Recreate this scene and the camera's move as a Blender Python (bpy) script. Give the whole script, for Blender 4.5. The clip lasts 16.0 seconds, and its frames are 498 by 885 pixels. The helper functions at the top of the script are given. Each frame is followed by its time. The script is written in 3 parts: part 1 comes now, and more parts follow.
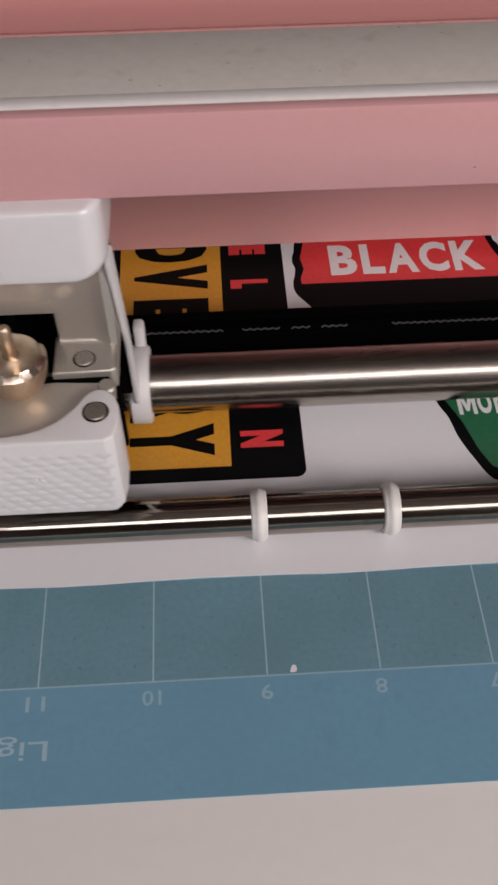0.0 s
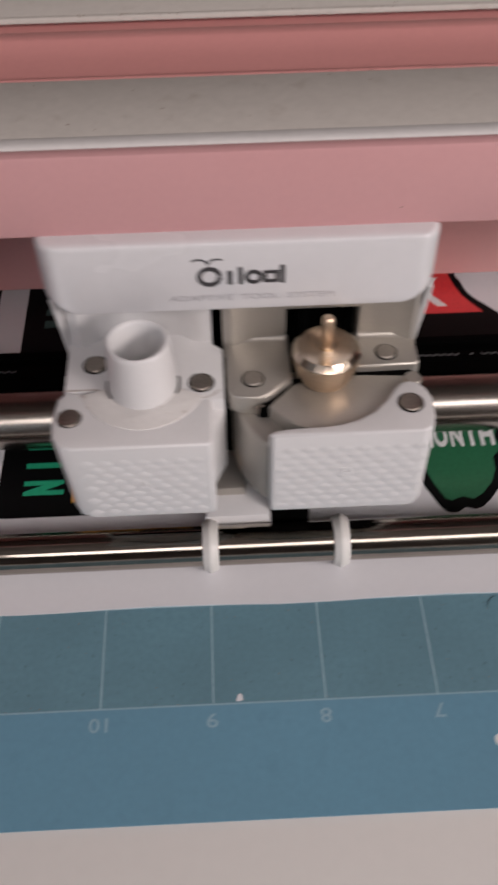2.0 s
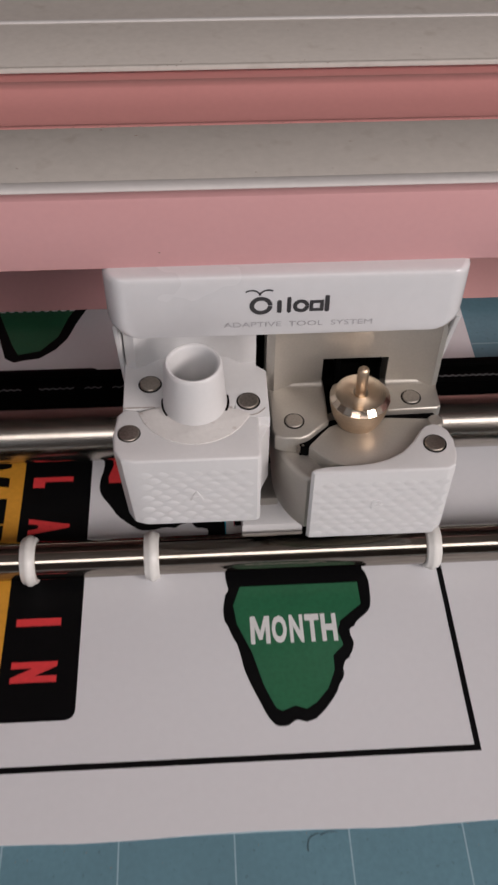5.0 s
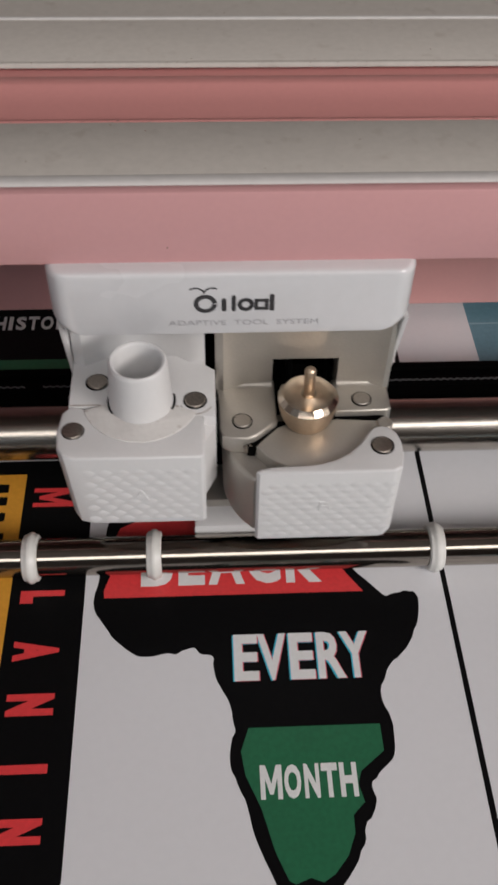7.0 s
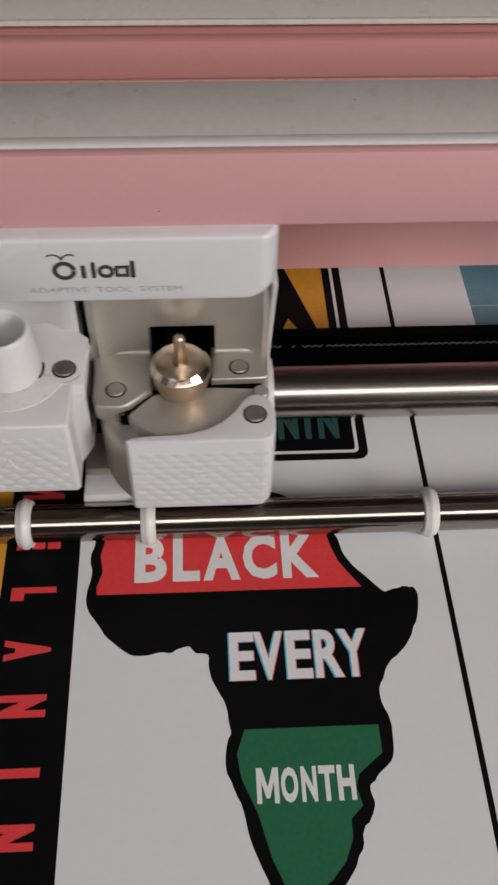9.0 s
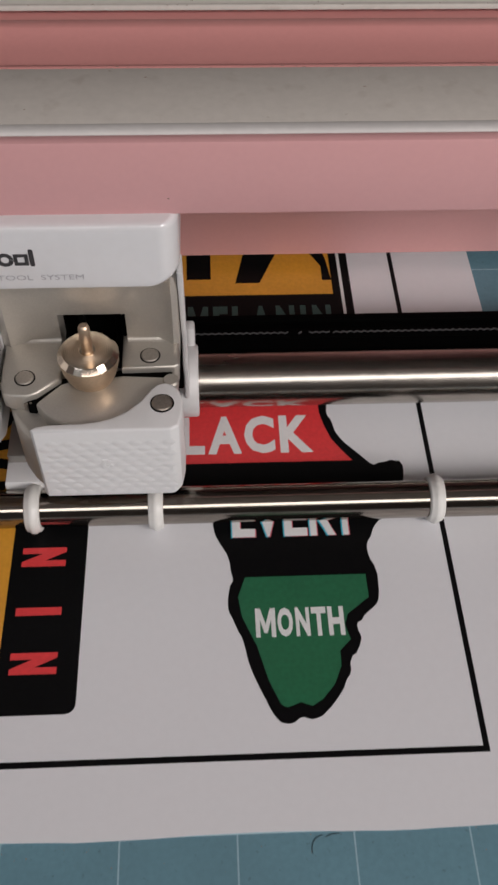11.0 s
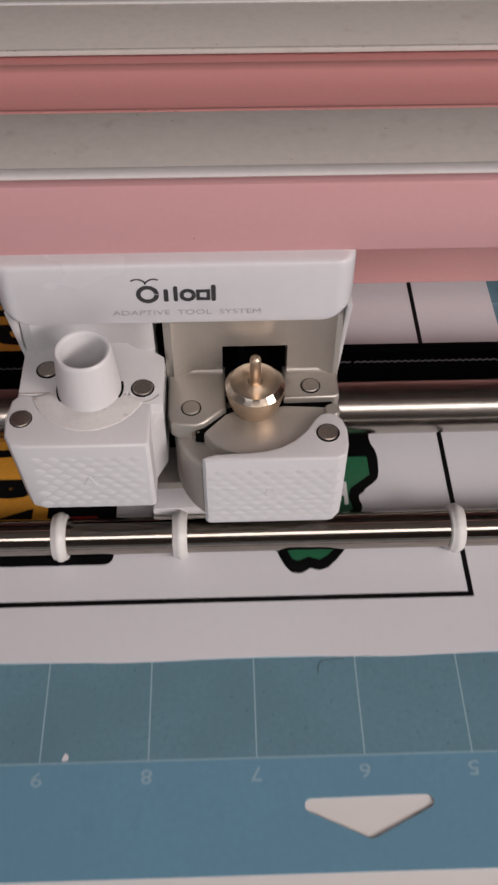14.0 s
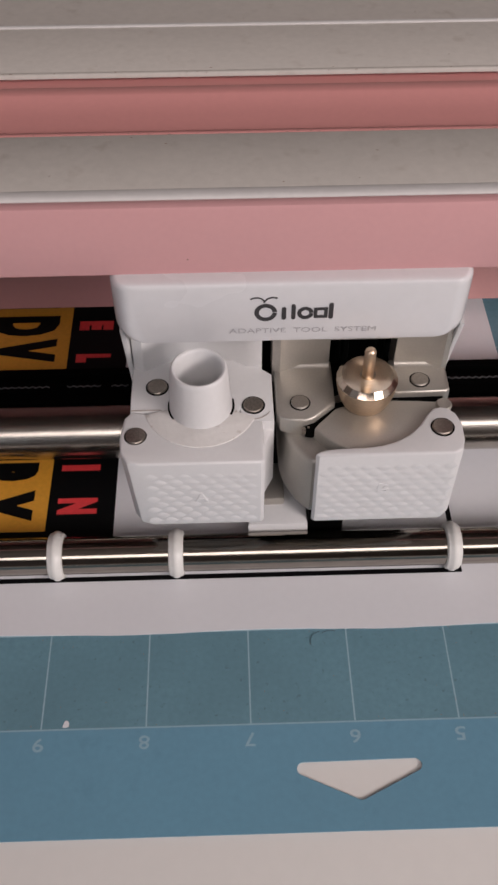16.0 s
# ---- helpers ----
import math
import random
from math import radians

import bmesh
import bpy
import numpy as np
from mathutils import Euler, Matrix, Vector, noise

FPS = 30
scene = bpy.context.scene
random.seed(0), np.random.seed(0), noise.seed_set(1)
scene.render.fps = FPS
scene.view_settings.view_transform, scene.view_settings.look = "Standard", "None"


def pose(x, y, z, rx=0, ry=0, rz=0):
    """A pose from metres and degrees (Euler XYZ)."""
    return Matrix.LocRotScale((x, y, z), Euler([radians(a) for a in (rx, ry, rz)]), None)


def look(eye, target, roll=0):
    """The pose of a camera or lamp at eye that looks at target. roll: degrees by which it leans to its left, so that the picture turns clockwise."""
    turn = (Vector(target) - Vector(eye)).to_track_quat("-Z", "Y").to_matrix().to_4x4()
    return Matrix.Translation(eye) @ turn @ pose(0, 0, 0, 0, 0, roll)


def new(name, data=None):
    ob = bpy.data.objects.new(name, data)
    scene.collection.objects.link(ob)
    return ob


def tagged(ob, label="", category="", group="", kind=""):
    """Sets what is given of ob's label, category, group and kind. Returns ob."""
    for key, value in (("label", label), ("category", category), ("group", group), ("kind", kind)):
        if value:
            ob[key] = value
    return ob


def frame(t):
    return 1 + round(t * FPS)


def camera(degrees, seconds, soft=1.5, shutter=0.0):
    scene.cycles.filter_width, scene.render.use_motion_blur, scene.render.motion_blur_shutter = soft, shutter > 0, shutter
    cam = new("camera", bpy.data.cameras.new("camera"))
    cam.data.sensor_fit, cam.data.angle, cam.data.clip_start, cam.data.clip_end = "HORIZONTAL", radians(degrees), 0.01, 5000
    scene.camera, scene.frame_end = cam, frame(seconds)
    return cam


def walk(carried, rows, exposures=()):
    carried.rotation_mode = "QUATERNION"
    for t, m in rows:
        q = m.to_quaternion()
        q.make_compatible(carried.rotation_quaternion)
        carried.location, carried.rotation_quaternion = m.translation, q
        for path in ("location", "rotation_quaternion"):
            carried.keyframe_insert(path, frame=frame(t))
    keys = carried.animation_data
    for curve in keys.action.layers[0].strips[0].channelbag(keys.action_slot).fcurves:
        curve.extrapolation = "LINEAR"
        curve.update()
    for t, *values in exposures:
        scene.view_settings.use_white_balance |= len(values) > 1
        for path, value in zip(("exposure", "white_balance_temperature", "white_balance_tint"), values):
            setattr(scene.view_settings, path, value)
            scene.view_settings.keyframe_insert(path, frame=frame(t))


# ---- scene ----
# ---------------------------------------------------------------- camera
cam = camera(29.98, 16.0, soft=2.7, shutter=0.6)


def view(x, y, z, pitch, yaw, roll):
    return pose(x, y, z, 0, 0, yaw) @ pose(0, 0, 0, 90 + pitch) @ pose(0, 0, 0, 0, 0, roll)


CAMERA_ROWS = [
    (0, -0.0843, -0.1193, 0.1962, -52.69, -2.93, -0.35),
    (0.5, -0.0843, -0.1209, 0.1969, -51.54, -2.80, -0.46),
    (1, -0.0849, -0.1212, 0.1975, -51.07, -2.91, -0.33),
    (1.5, -0.0841, -0.1195, 0.1964, -50.99, -2.91, -0.41),
    (2, -0.0699, -0.1236, 0.1988, -50.41, -1.78, -1.02),
    (2.5, -0.0517, -0.1310, 0.2086, -49.33, -1.61, -0.57),
    (3, -0.0283, -0.1358, 0.2101, -49.54, -2.31, 0.37),
    (3.5, -0.0206, -0.1377, 0.2120, -49.47, -2.27, 0.19),
    (4, -0.0245, -0.1371, 0.2111, -49.05, -2.49, 0.45),
    (4.2, -0.0275, -0.1341, 0.2124, -49.66, -3.17, 0.89),
    (6.3, -0.0268, -0.1341, 0.2125, -48.45, -3.72, 0.57),
    (6.5, -0.0266, -0.1358, 0.2125, -48.10, -3.37, 0.91),
    (7, -0.0288, -0.1353, 0.2103, -49.07, -3.68, 1.50),
    (7.5, -0.0262, -0.1335, 0.2120, -50.92, -3.39, 1.07),
    (8, -0.0275, -0.1325, 0.2120, -51.08, -3.84, 1.50),
    (8.5, -0.0283, -0.1330, 0.2106, -51.10, -4.16, 1.78),
    (9, -0.0278, -0.1342, 0.2101, -51.36, -4.00, 1.62),
    (9.2, -0.0273, -0.1336, 0.2091, -51.46, -3.77, 1.51),
    (11.3, -0.0300, -0.1339, 0.2131, -52.54, -3.80, 1.69),
    (11.5, -0.0313, -0.1332, 0.2147, -52.50, -3.89, 1.70),
    (12, -0.0327, -0.1327, 0.2160, -52.33, -3.66, 1.60),
    (12.5, -0.0310, -0.1337, 0.2161, -51.92, -2.89, 0.95),
    (13, -0.0319, -0.1334, 0.2162, -51.88, -2.84, 0.99),
    (13.5, -0.0303, -0.1334, 0.2162, -51.75, -2.19, 0.42),
    (14, -0.0301, -0.1338, 0.2166, -51.39, -1.88, 0.22),
    (14.5, -0.0295, -0.1332, 0.2172, -51.17, -1.69, 0.08),
    (15, -0.0293, -0.1330, 0.2184, -51.04, -1.66, 0.05),
    (15.5, -0.0279, -0.1337, 0.2180, -50.67, -1.33, -0.32),
    (16, -0.0280, -0.1333, 0.2178, -50.52, -1.52, -0.22),
]
EXPOSURES = [(0, 0.12, 6500, 10), (0.5, 0.32, 6500, 10), (1.0, 0.22, 6500, 10), (1.5, 0.06, 6500, 10), (2.5, 0.0, 6500, 10), (4.2, 0.0, 6500, 10),
             (6.3, -0.04, 6340, 3), (9.2, -0.04, 6340, 3), (11.5, -0.04, 6370, 6), (12.5, 0.0, 6500, 10), (16, 0.0, 6500, 10)]
walk(cam, [(t, view(*r)) for t, *r in CAMERA_ROWS], EXPOSURES)

# ---------------------------------------------------------------- light
world = bpy.data.worlds.new("world")
world.use_nodes = True
world.node_tree.nodes["Background"].inputs[0].default_value = (0.9, 0.92, 1.0, 1)
world.node_tree.nodes["Background"].inputs[1].default_value = 0.05
scene.world = world


def area_lamp(name, eye, target, sx, sy, watts, colour):
    d = bpy.data.lights.new(name, "AREA")
    d.shape, d.size, d.size_y, d.energy, d.color = "RECTANGLE", sx, sy, watts, colour
    ob = new(name, d)
    ob.matrix_world = look(eye, target)
    return ob


WARM, COOL = (1.0, 0.893, 0.878), (0.83, 0.88, 1.0)
LAMPS = [((0.95, -0.87, 0.69), 14.7, 0.52, 0.34), ((0.15, -1.28, 1.42), 10.0, 1.50, 0.46)]
for eye, watts, sx, sy in LAMPS:
    area_lamp("lamp_light", eye, (0, 0, 0), sx, sy, watts, WARM)
area_lamp("window_light", (-1.5, -2.19, 0.95), (-1.5, 0, 0.95), 1.0, 1.0, 9.0, COOL)


# ---------------------------------------------------------------- materials
def material(name, colour, rough=0.5, metal=0.0, grain=0.04, scale=900.0, spots=0.0, spot_colour=(0.2, 0.16, 0.12),
             specular=0.5, bump=0.0, bump_scale=2500.0, coat=0.0, brushed=None, rough_var=0.08, stain=0.05, spot_at=(0.70, 0.76), spot_scale=0.55):
    m = bpy.data.materials.new(name)
    m.use_nodes = True
    nt = m.node_tree
    N, L = nt.nodes, nt.links
    bsdf = N["Principled BSDF"]
    bsdf.inputs["Roughness"].default_value = rough
    bsdf.inputs["Metallic"].default_value = metal
    bsdf.inputs["Specular IOR Level"].default_value = specular
    bsdf.inputs["Coat Weight"].default_value = coat
    bsdf.inputs["Coat Roughness"].default_value = 0.08
    tex = N.new("ShaderNodeTexCoord")
    mapping = N.new("ShaderNodeMapping")
    L.new(tex.outputs["Object"], mapping.inputs[0])
    if brushed:
        mapping.inputs["Scale"].default_value = brushed

    def noise_node(sc, detail=3.0):
        n = N.new("ShaderNodeTexNoise")
        n.inputs["Scale"].default_value = sc
        n.inputs["Detail"].default_value = detail
        L.new(mapping.outputs[0], n.inputs["Vector"])
        return n

    def mix(fac, a, b, blend="MIX"):
        x = N.new("ShaderNodeMix")
        x.data_type, x.blend_type = "RGBA", blend
        for sock, val in ((x.inputs[0], fac), (x.inputs[6], a), (x.inputs[7], b)):
            if isinstance(val, (int, float)):
                sock.default_value = val
            elif isinstance(val, tuple):
                sock.default_value = (*val, 1)
            else:
                L.new(val, sock)
        return x.outputs[2]

    def ramp(n, lo, hi, a, b):
        r = N.new("ShaderNodeMapRange")
        r.inputs[1].default_value, r.inputs[2].default_value = lo, hi
        r.inputs[3].default_value, r.inputs[4].default_value = a, b
        L.new(n.outputs["Fac"], r.inputs[0])
        return r.outputs[0]

    fine, broad = noise_node(scale), noise_node(scale * 0.045, 4.0)
    dark = tuple(c * (1 - 4 * grain) for c in colour)
    pale = tuple(min(1, c * (1 + 2.5 * grain)) for c in colour)
    col = mix(ramp(fine, 0.3, 0.7, 0.0, 1.0), dark, pale)
    col = mix(ramp(broad, 0.35, 0.75, 0.0, stain * 4), col, tuple(c * 0.72 for c in colour))
    if spots:
        sp = noise_node(scale * spot_scale, 3.0)
        col = mix(ramp(sp, *spot_at, 0.0, spots), col, spot_colour)
    L.new(col, bsdf.inputs["Base Color"])
    L.new(ramp(broad, 0.3, 0.7, max(0.02, rough - rough_var), min(1, rough + rough_var)), bsdf.inputs["Roughness"])
    if bump:
        bn = noise_node(bump_scale, 2.0)
        b = N.new("ShaderNodeBump")
        b.inputs["Strength"].default_value = bump
        b.inputs["Distance"].default_value = 0.0002
        L.new(bn.outputs["Fac"], b.inputs["Height"])
        L.new(b.outputs[0], bsdf.inputs["Normal"])
    return m


PINK = material("pink_plastic", (0.595, 0.325, 0.328), 0.42, grain=0.004, scale=700, bump=0.02, stain=0.006)
# Pink turned darker and redder, so the groove's shade sits in the colour.
SHADED_PINK = material("shaded_pink_plastic", (0.60, 0.265, 0.25), 0.5, grain=0.006, scale=700, bump=0.03, stain=0.02)
CREAM = material("dusty_cream_plastic", (0.53, 0.493, 0.453), 0.6, grain=0.012, scale=500, spots=0.42, spot_colour=(0.36, 0.31, 0.27), bump=0.12, stain=0.06,
                 spot_at=(0.60, 0.76), spot_scale=0.42)
# Cream lightened to paint the bright line of the deck's rounded edge.
LIP = material("lightened_cream", (0.575, 0.555, 0.54), 0.6, grain=0.01, scale=500)
WHITE_GLOSS = material("glossy_white_plastic", (0.648, 0.645, 0.658), 0.26, grain=0.004, scale=400, coat=0.25, stain=0.01)
WHITE = material("matte_white_plastic", (0.655, 0.65, 0.65), 0.45, grain=0.004, scale=900, bump=0.03, stain=0.01)
SOILED = material("soiled_white_plastic", (0.66, 0.64, 0.62), 0.5, grain=0.012, scale=900, spots=0.6, spot_colour=(0.36, 0.30, 0.26), bump=0.04, stain=0.09, spot_at=(0.62, 0.72))
TRAY = material("off_white_plastic", (0.72, 0.70, 0.67), 0.45, grain=0.003, scale=300, bump=0.03, stain=0.008)
STEEL = material("polished_steel", (0.47, 0.435, 0.39), 0.23, 1.0, grain=0.03, scale=900, brushed=(0.15, 1, 1), rough_var=0.05)
ROLLER = material("worn_steel", (0.36, 0.325, 0.285), 0.13, 1.0, grain=0.05, scale=1400, brushed=(0.12, 1, 1), rough_var=0.08, stain=0.1)
SATIN = material("satin_cast_metal", (0.485, 0.455, 0.41), 0.45, 0.72, grain=0.012, scale=2200, bump=0.05, stain=0.03)
PIN = material("pin_steel", (0.36, 0.32, 0.28), 0.38, 1.0, grain=0.06, scale=2500, stain=0.1)
GOLD = material("champagne_metal", (0.68, 0.53, 0.385), 0.42, 1.0, grain=0.02, scale=1500, rough_var=0.05)
SHINY_GOLD = material("polished_champagne_metal", (0.82, 0.70, 0.57), 0.15, 1.0, grain=0.02, scale=1500, rough_var=0.04)
PALE_PIN = material("pale_pin_metal", (0.40, 0.365, 0.325), 0.42, 0.8, grain=0.04, scale=2500, stain=0.08)
SALMON = material("salmon_plastic", (0.67, 0.35, 0.335), 0.42, grain=0.004, scale=700, bump=0.02, stain=0.01)
BLACK = material("black_plastic", (0.0014, 0.0014, 0.0014), 0.55, specular=0.025, grain=0.05, scale=700)
PANEL_GREY = material("added_panel_grey", (0.22, 0.20, 0.19), 0.6, grain=0.02, scale=700)
SEAM_SHADE = material("seam_shade", (0.40, 0.36, 0.33), 0.7, grain=0.04, scale=900)
TEETH = material("belt_teeth", (0.07, 0.07, 0.073), 0.5, grain=0.05, scale=700)
NYLON = material("translucent_nylon", (0.68, 0.67, 0.64), 0.42, grain=0.006, scale=1500, bump=0.04, stain=0.02)
MAT_BLUE = material("blue_mat_border", (0.138, 0.297, 0.403), 0.42, grain=0.010, scale=600, bump=0.04, stain=0.07, spots=0.18, spot_colour=(0.08, 0.18, 0.25),
                    spot_at=(0.60, 0.75), spot_scale=0.3)
MAT_STICKY = material("blue_sticky_mat", (0.132, 0.26, 0.32), 0.55, grain=0.022, scale=700, spots=0.4, spot_colour=(0.045, 0.075, 0.09),
                      bump=0.08, stain=0.16, spot_at=(0.64, 0.74), spot_scale=0.9)
DIM_INK = material("faint_mat_ink", (0.27, 0.41, 0.49), 0.5, grain=0.02, scale=900)
MAT_INK = material("pale_mat_ink", (0.31, 0.45, 0.52), 0.5, grain=0.02, scale=900)
PAPER = material("white_sticker_paper", (0.70, 0.70, 0.725), 0.33, grain=0.003, scale=500, bump=0.01, stain=0.0, rough_var=0.0)
INK_BLACK = material("black_ink", (0.0035, 0.0035, 0.004), 0.45, specular=0.12, grain=0.05, scale=900, rough_var=0.04)
INK_RED = material("red_ink", (0.70, 0.05, 0.055), 0.4, grain=0.02, scale=900)
INK_GREEN = material("green_ink", (0.024, 0.14, 0.066), 0.36, grain=0.03, stain=0.12, scale=900)
INK_MINT = material("bright_green_ink", (0.02, 0.36, 0.19), 0.4, grain=0.03, scale=900)
INK_DARK_GREEN = material("dark_green_ink", (0.03, 0.085, 0.075), 0.4, grain=0.03, scale=900)
INK_YELLOW = material("amber_ink", (0.66, 0.31, 0.035), 0.4, grain=0.02, scale=900)
INK_WHITE = material("white_print", (0.74, 0.74, 0.74), 0.4, grain=0.01, scale=900)
INK_CYAN = material("cyan_fringe", (0.05, 0.45, 0.62), 0.4, grain=0.01, scale=900)
INK_ROSE = material("rose_fringe", (0.62, 0.12, 0.16), 0.4, grain=0.01, scale=900)
LOGO_GREY = material("dark_grey_print", (0.035, 0.033, 0.036), 0.4, grain=0.02, scale=900)
TEXT_GREY = material("grey_print", (0.36, 0.35, 0.37), 0.4, grain=0.02, scale=900)
DUST = material("brown_dust", (0.26, 0.18, 0.14), 0.8)
HAIR = material("dark_hair", (0.075, 0.11, 0.13), 0.5)
WALL = material("room_wall", (0.25, 0.22, 0.21), 0.8, grain=0.02, scale=60)
CEILING = material("room_ceiling", (0.38, 0.36, 0.35), 0.85, grain=0.02, scale=60)
FLOOR = material("room_floor", (0.22, 0.15, 0.10), 0.5, grain=0.06, scale=40)
TABLE = material("table_wood", (0.30, 0.21, 0.14), 0.45, grain=0.06, scale=120, brushed=(0.1, 1, 1))
LAMP = material("lamp_frame", (0.7, 0.7, 0.7), 0.4)

MM = 0.001


# ---------------------------------------------------------------- mesh helpers (millimetres in, metres out)
def finish(bm, name, mats, smooth=35):
    bmesh.ops.recalc_face_normals(bm, faces=bm.faces)
    me = bpy.data.meshes.new(name)
    bm.to_mesh(me)
    bm.free()
    me.transform(Matrix.Scale(MM, 4))
    for f in me.polygons:
        f.use_smooth = True
    me.set_sharp_from_angle(angle=radians(smooth))
    for m in mats if isinstance(mats, (list, tuple)) else [mats]:
        me.materials.append(m)
    return me


def part(name, bm, mats, parent, label="", smooth=35, kind=""):
    ob = new(name, bm if isinstance(bm, bpy.types.Mesh) else finish(bm, name, mats, smooth))
    ob.parent = parent
    return tagged(ob, label, kind=kind)


def empty(name, x=0, y=0, z=0):
    ob = new(name)
    ob.empty_display_size = 0.01
    ob.location = (x * MM, y * MM, z * MM)
    return ob


def bevel(bm, width, seg=2, angle=25, faces=None):
    edges = [e for e in bm.edges if len(e.link_faces) == 2 and e.calc_face_angle(0) > radians(angle)]
    if width > 0:
        bmesh.ops.bevel(bm, geom=edges, offset=width, segments=seg, profile=0.5, affect="EDGES", clamp_overlap=True)


def box(x0, x1, y0, y1, z0, z1, r=0.0, seg=2):
    bm = bmesh.new()
    bmesh.ops.create_cube(bm, size=1)
    for v in bm.verts:
        v.co = Vector(((x0 + x1) / 2 + v.co.x * (x1 - x0), (y0 + y1) / 2 + v.co.y * (y1 - y0), (z0 + z1) / 2 + v.co.z * (z1 - z0)))
    bevel(bm, r, seg)
    return bm


def prism(points, lo, hi, r=0.0, seg=2, plane="xy"):
    """A polygon drawn in a plane and raised from lo to hi."""
    bm = bmesh.new()

    def at(p, h):
        return {"xy": (p[0], p[1], h), "xz": (p[0], h, p[1]), "yz": (h, p[0], p[1])}[plane]

    a = [bm.verts.new(at(p, lo)) for p in points]
    b = [bm.verts.new(at(p, hi)) for p in points]
    n = len(points)
    bm.faces.new(a)
    bm.faces.new(b)
    for i in range(n):
        bm.faces.new((a[i], a[(i + 1) % n], b[(i + 1) % n], b[i]))
    bmesh.ops.recalc_face_normals(bm, faces=bm.faces)
    if r:
        caps = [e for e in bm.edges if len(e.link_faces) == 2 and any(len(f.verts) == n for f in e.link_faces) and e.calc_face_angle(0) > 0.4]
        bmesh.ops.bevel(bm, geom=caps, offset=r, segments=seg, profile=0.5, affect="EDGES", clamp_overlap=True)
    return bm


def lathe(profile, cx=0, cy=0, cz=0, n=48, axis="z"):
    """Turns (radius, height) pairs about an axis."""
    bm = bmesh.new()
    rings = []
    for r, h in profile:
        ring = []
        for i in range(n):
            a = 2 * math.pi * i / n
            u, w = r * math.cos(a), r * math.sin(a)
            co = (cx + u, cy + w, cz + h) if axis == "z" else (cx + h, cy + u, cz + w)
            ring.append(bm.verts.new(co))
        rings.append(ring)
    for a, b in zip(rings, rings[1:]):
        for i in range(n):
            bm.faces.new((a[i], a[(i + 1) % n], b[(i + 1) % n], b[i]))
    bm.faces.new(rings[0])
    bm.faces.new(rings[-1])
    return bm


def loft(rings):
    """Skins closed rings of equal length, one after the other, and closes both ends."""
    bm = bmesh.new()
    loops = [[bm.verts.new(p) for p in ring] for ring in rings]
    n = len(loops[0])
    for a, b in zip(loops, loops[1:]):
        for i in range(n):
            bm.faces.new((a[i], a[(i + 1) % n], b[(i + 1) % n], b[i]))
    bm.faces.new(loops[0])
    bm.faces.new(loops[-1])
    return bm


def join(*bms):
    out = bmesh.new()
    for b in bms:
        me = bpy.data.meshes.new("tmp")
        b.to_mesh(me)
        b.free()
        out.from_mesh(me)
        bpy.data.meshes.remove(me)
    return out


def rounded(x0, x1, y0, y1, r, n=6, corners=(1, 1, 1, 1)):
    """Corner points of a rectangle with round corners, from lower left, counter-clockwise."""
    pts = []
    for k, (cx, cy, a) in enumerate(((x0, y0, 180), (x1, y0, 270), (x1, y1, 0), (x0, y1, 90))):
        q = r * corners[k]
        ox, oy = cx + (q if cx == x0 else -q), cy + (q if cy == y0 else -q)
        for i in range(n + 1 if q else 1):
            t = radians(a + 90 * i / n)
            pts.append((ox + q * math.cos(t), oy + q * math.sin(t)) if q else (cx, cy))
    return pts


def arc(cx, cy, r, a0, a1, n=14):
    return [(cx + r * math.cos(radians(a0 + (a1 - a0) * i / n)), cy + r * math.sin(radians(a0 + (a1 - a0) * i / n))) for i in range(n + 1)]


def lettering(body, width, height, weight=0.0, m=Matrix.Identity(4), depth=0.02):
    """Flat raised letters that fill width x height, centred on the origin, then moved by m."""
    if body == "M":
        pts = [(0, 0), (0, 1), (0.25, 1), (0.5, 0.45), (0.75, 1), (1, 1), (1, 0), (0.78, 0), (0.78, 0.6), (0.58, 0.14), (0.42, 0.14), (0.22, 0.6), (0.22, 0)]
        bm = prism([((x - 0.5) * width, (y - 0.5) * height) for x, y in pts], 0, depth)
        bmesh.ops.transform(bm, matrix=m, verts=bm.verts)
        return bm
    cu = bpy.data.curves.new("letters", "FONT")
    cu.body, cu.offset, cu.extrude, cu.resolution_u = body, weight, 0.01, 3
    tmp = bpy.data.objects.new("letters", cu)
    scene.collection.objects.link(tmp)
    bpy.context.view_layer.update()
    me = bpy.data.meshes.new_from_object(tmp.evaluated_get(bpy.context.evaluated_depsgraph_get()))
    bpy.data.objects.remove(tmp)
    bm = bmesh.new()
    bm.from_mesh(me)
    bpy.data.meshes.remove(me)
    lo = [min(v.co[i] for v in bm.verts) for i in range(3)]
    hi = [max(v.co[i] for v in bm.verts) for i in range(3)]
    for v in bm.verts:
        p = Vector(((v.co.x - (lo[0] + hi[0]) / 2) * width / (hi[0] - lo[0]), (v.co.y - (lo[1] + hi[1]) / 2) * height / (hi[1] - lo[1]),
                    depth * (v.co.z - lo[2]) / (hi[2] - lo[2])))
        v.co = m @ p
    return bm


def at(x, y, z, turn=0):
    return Matrix.Translation((x, y, z)) @ Matrix.Rotation(radians(turn), 4, "Z")


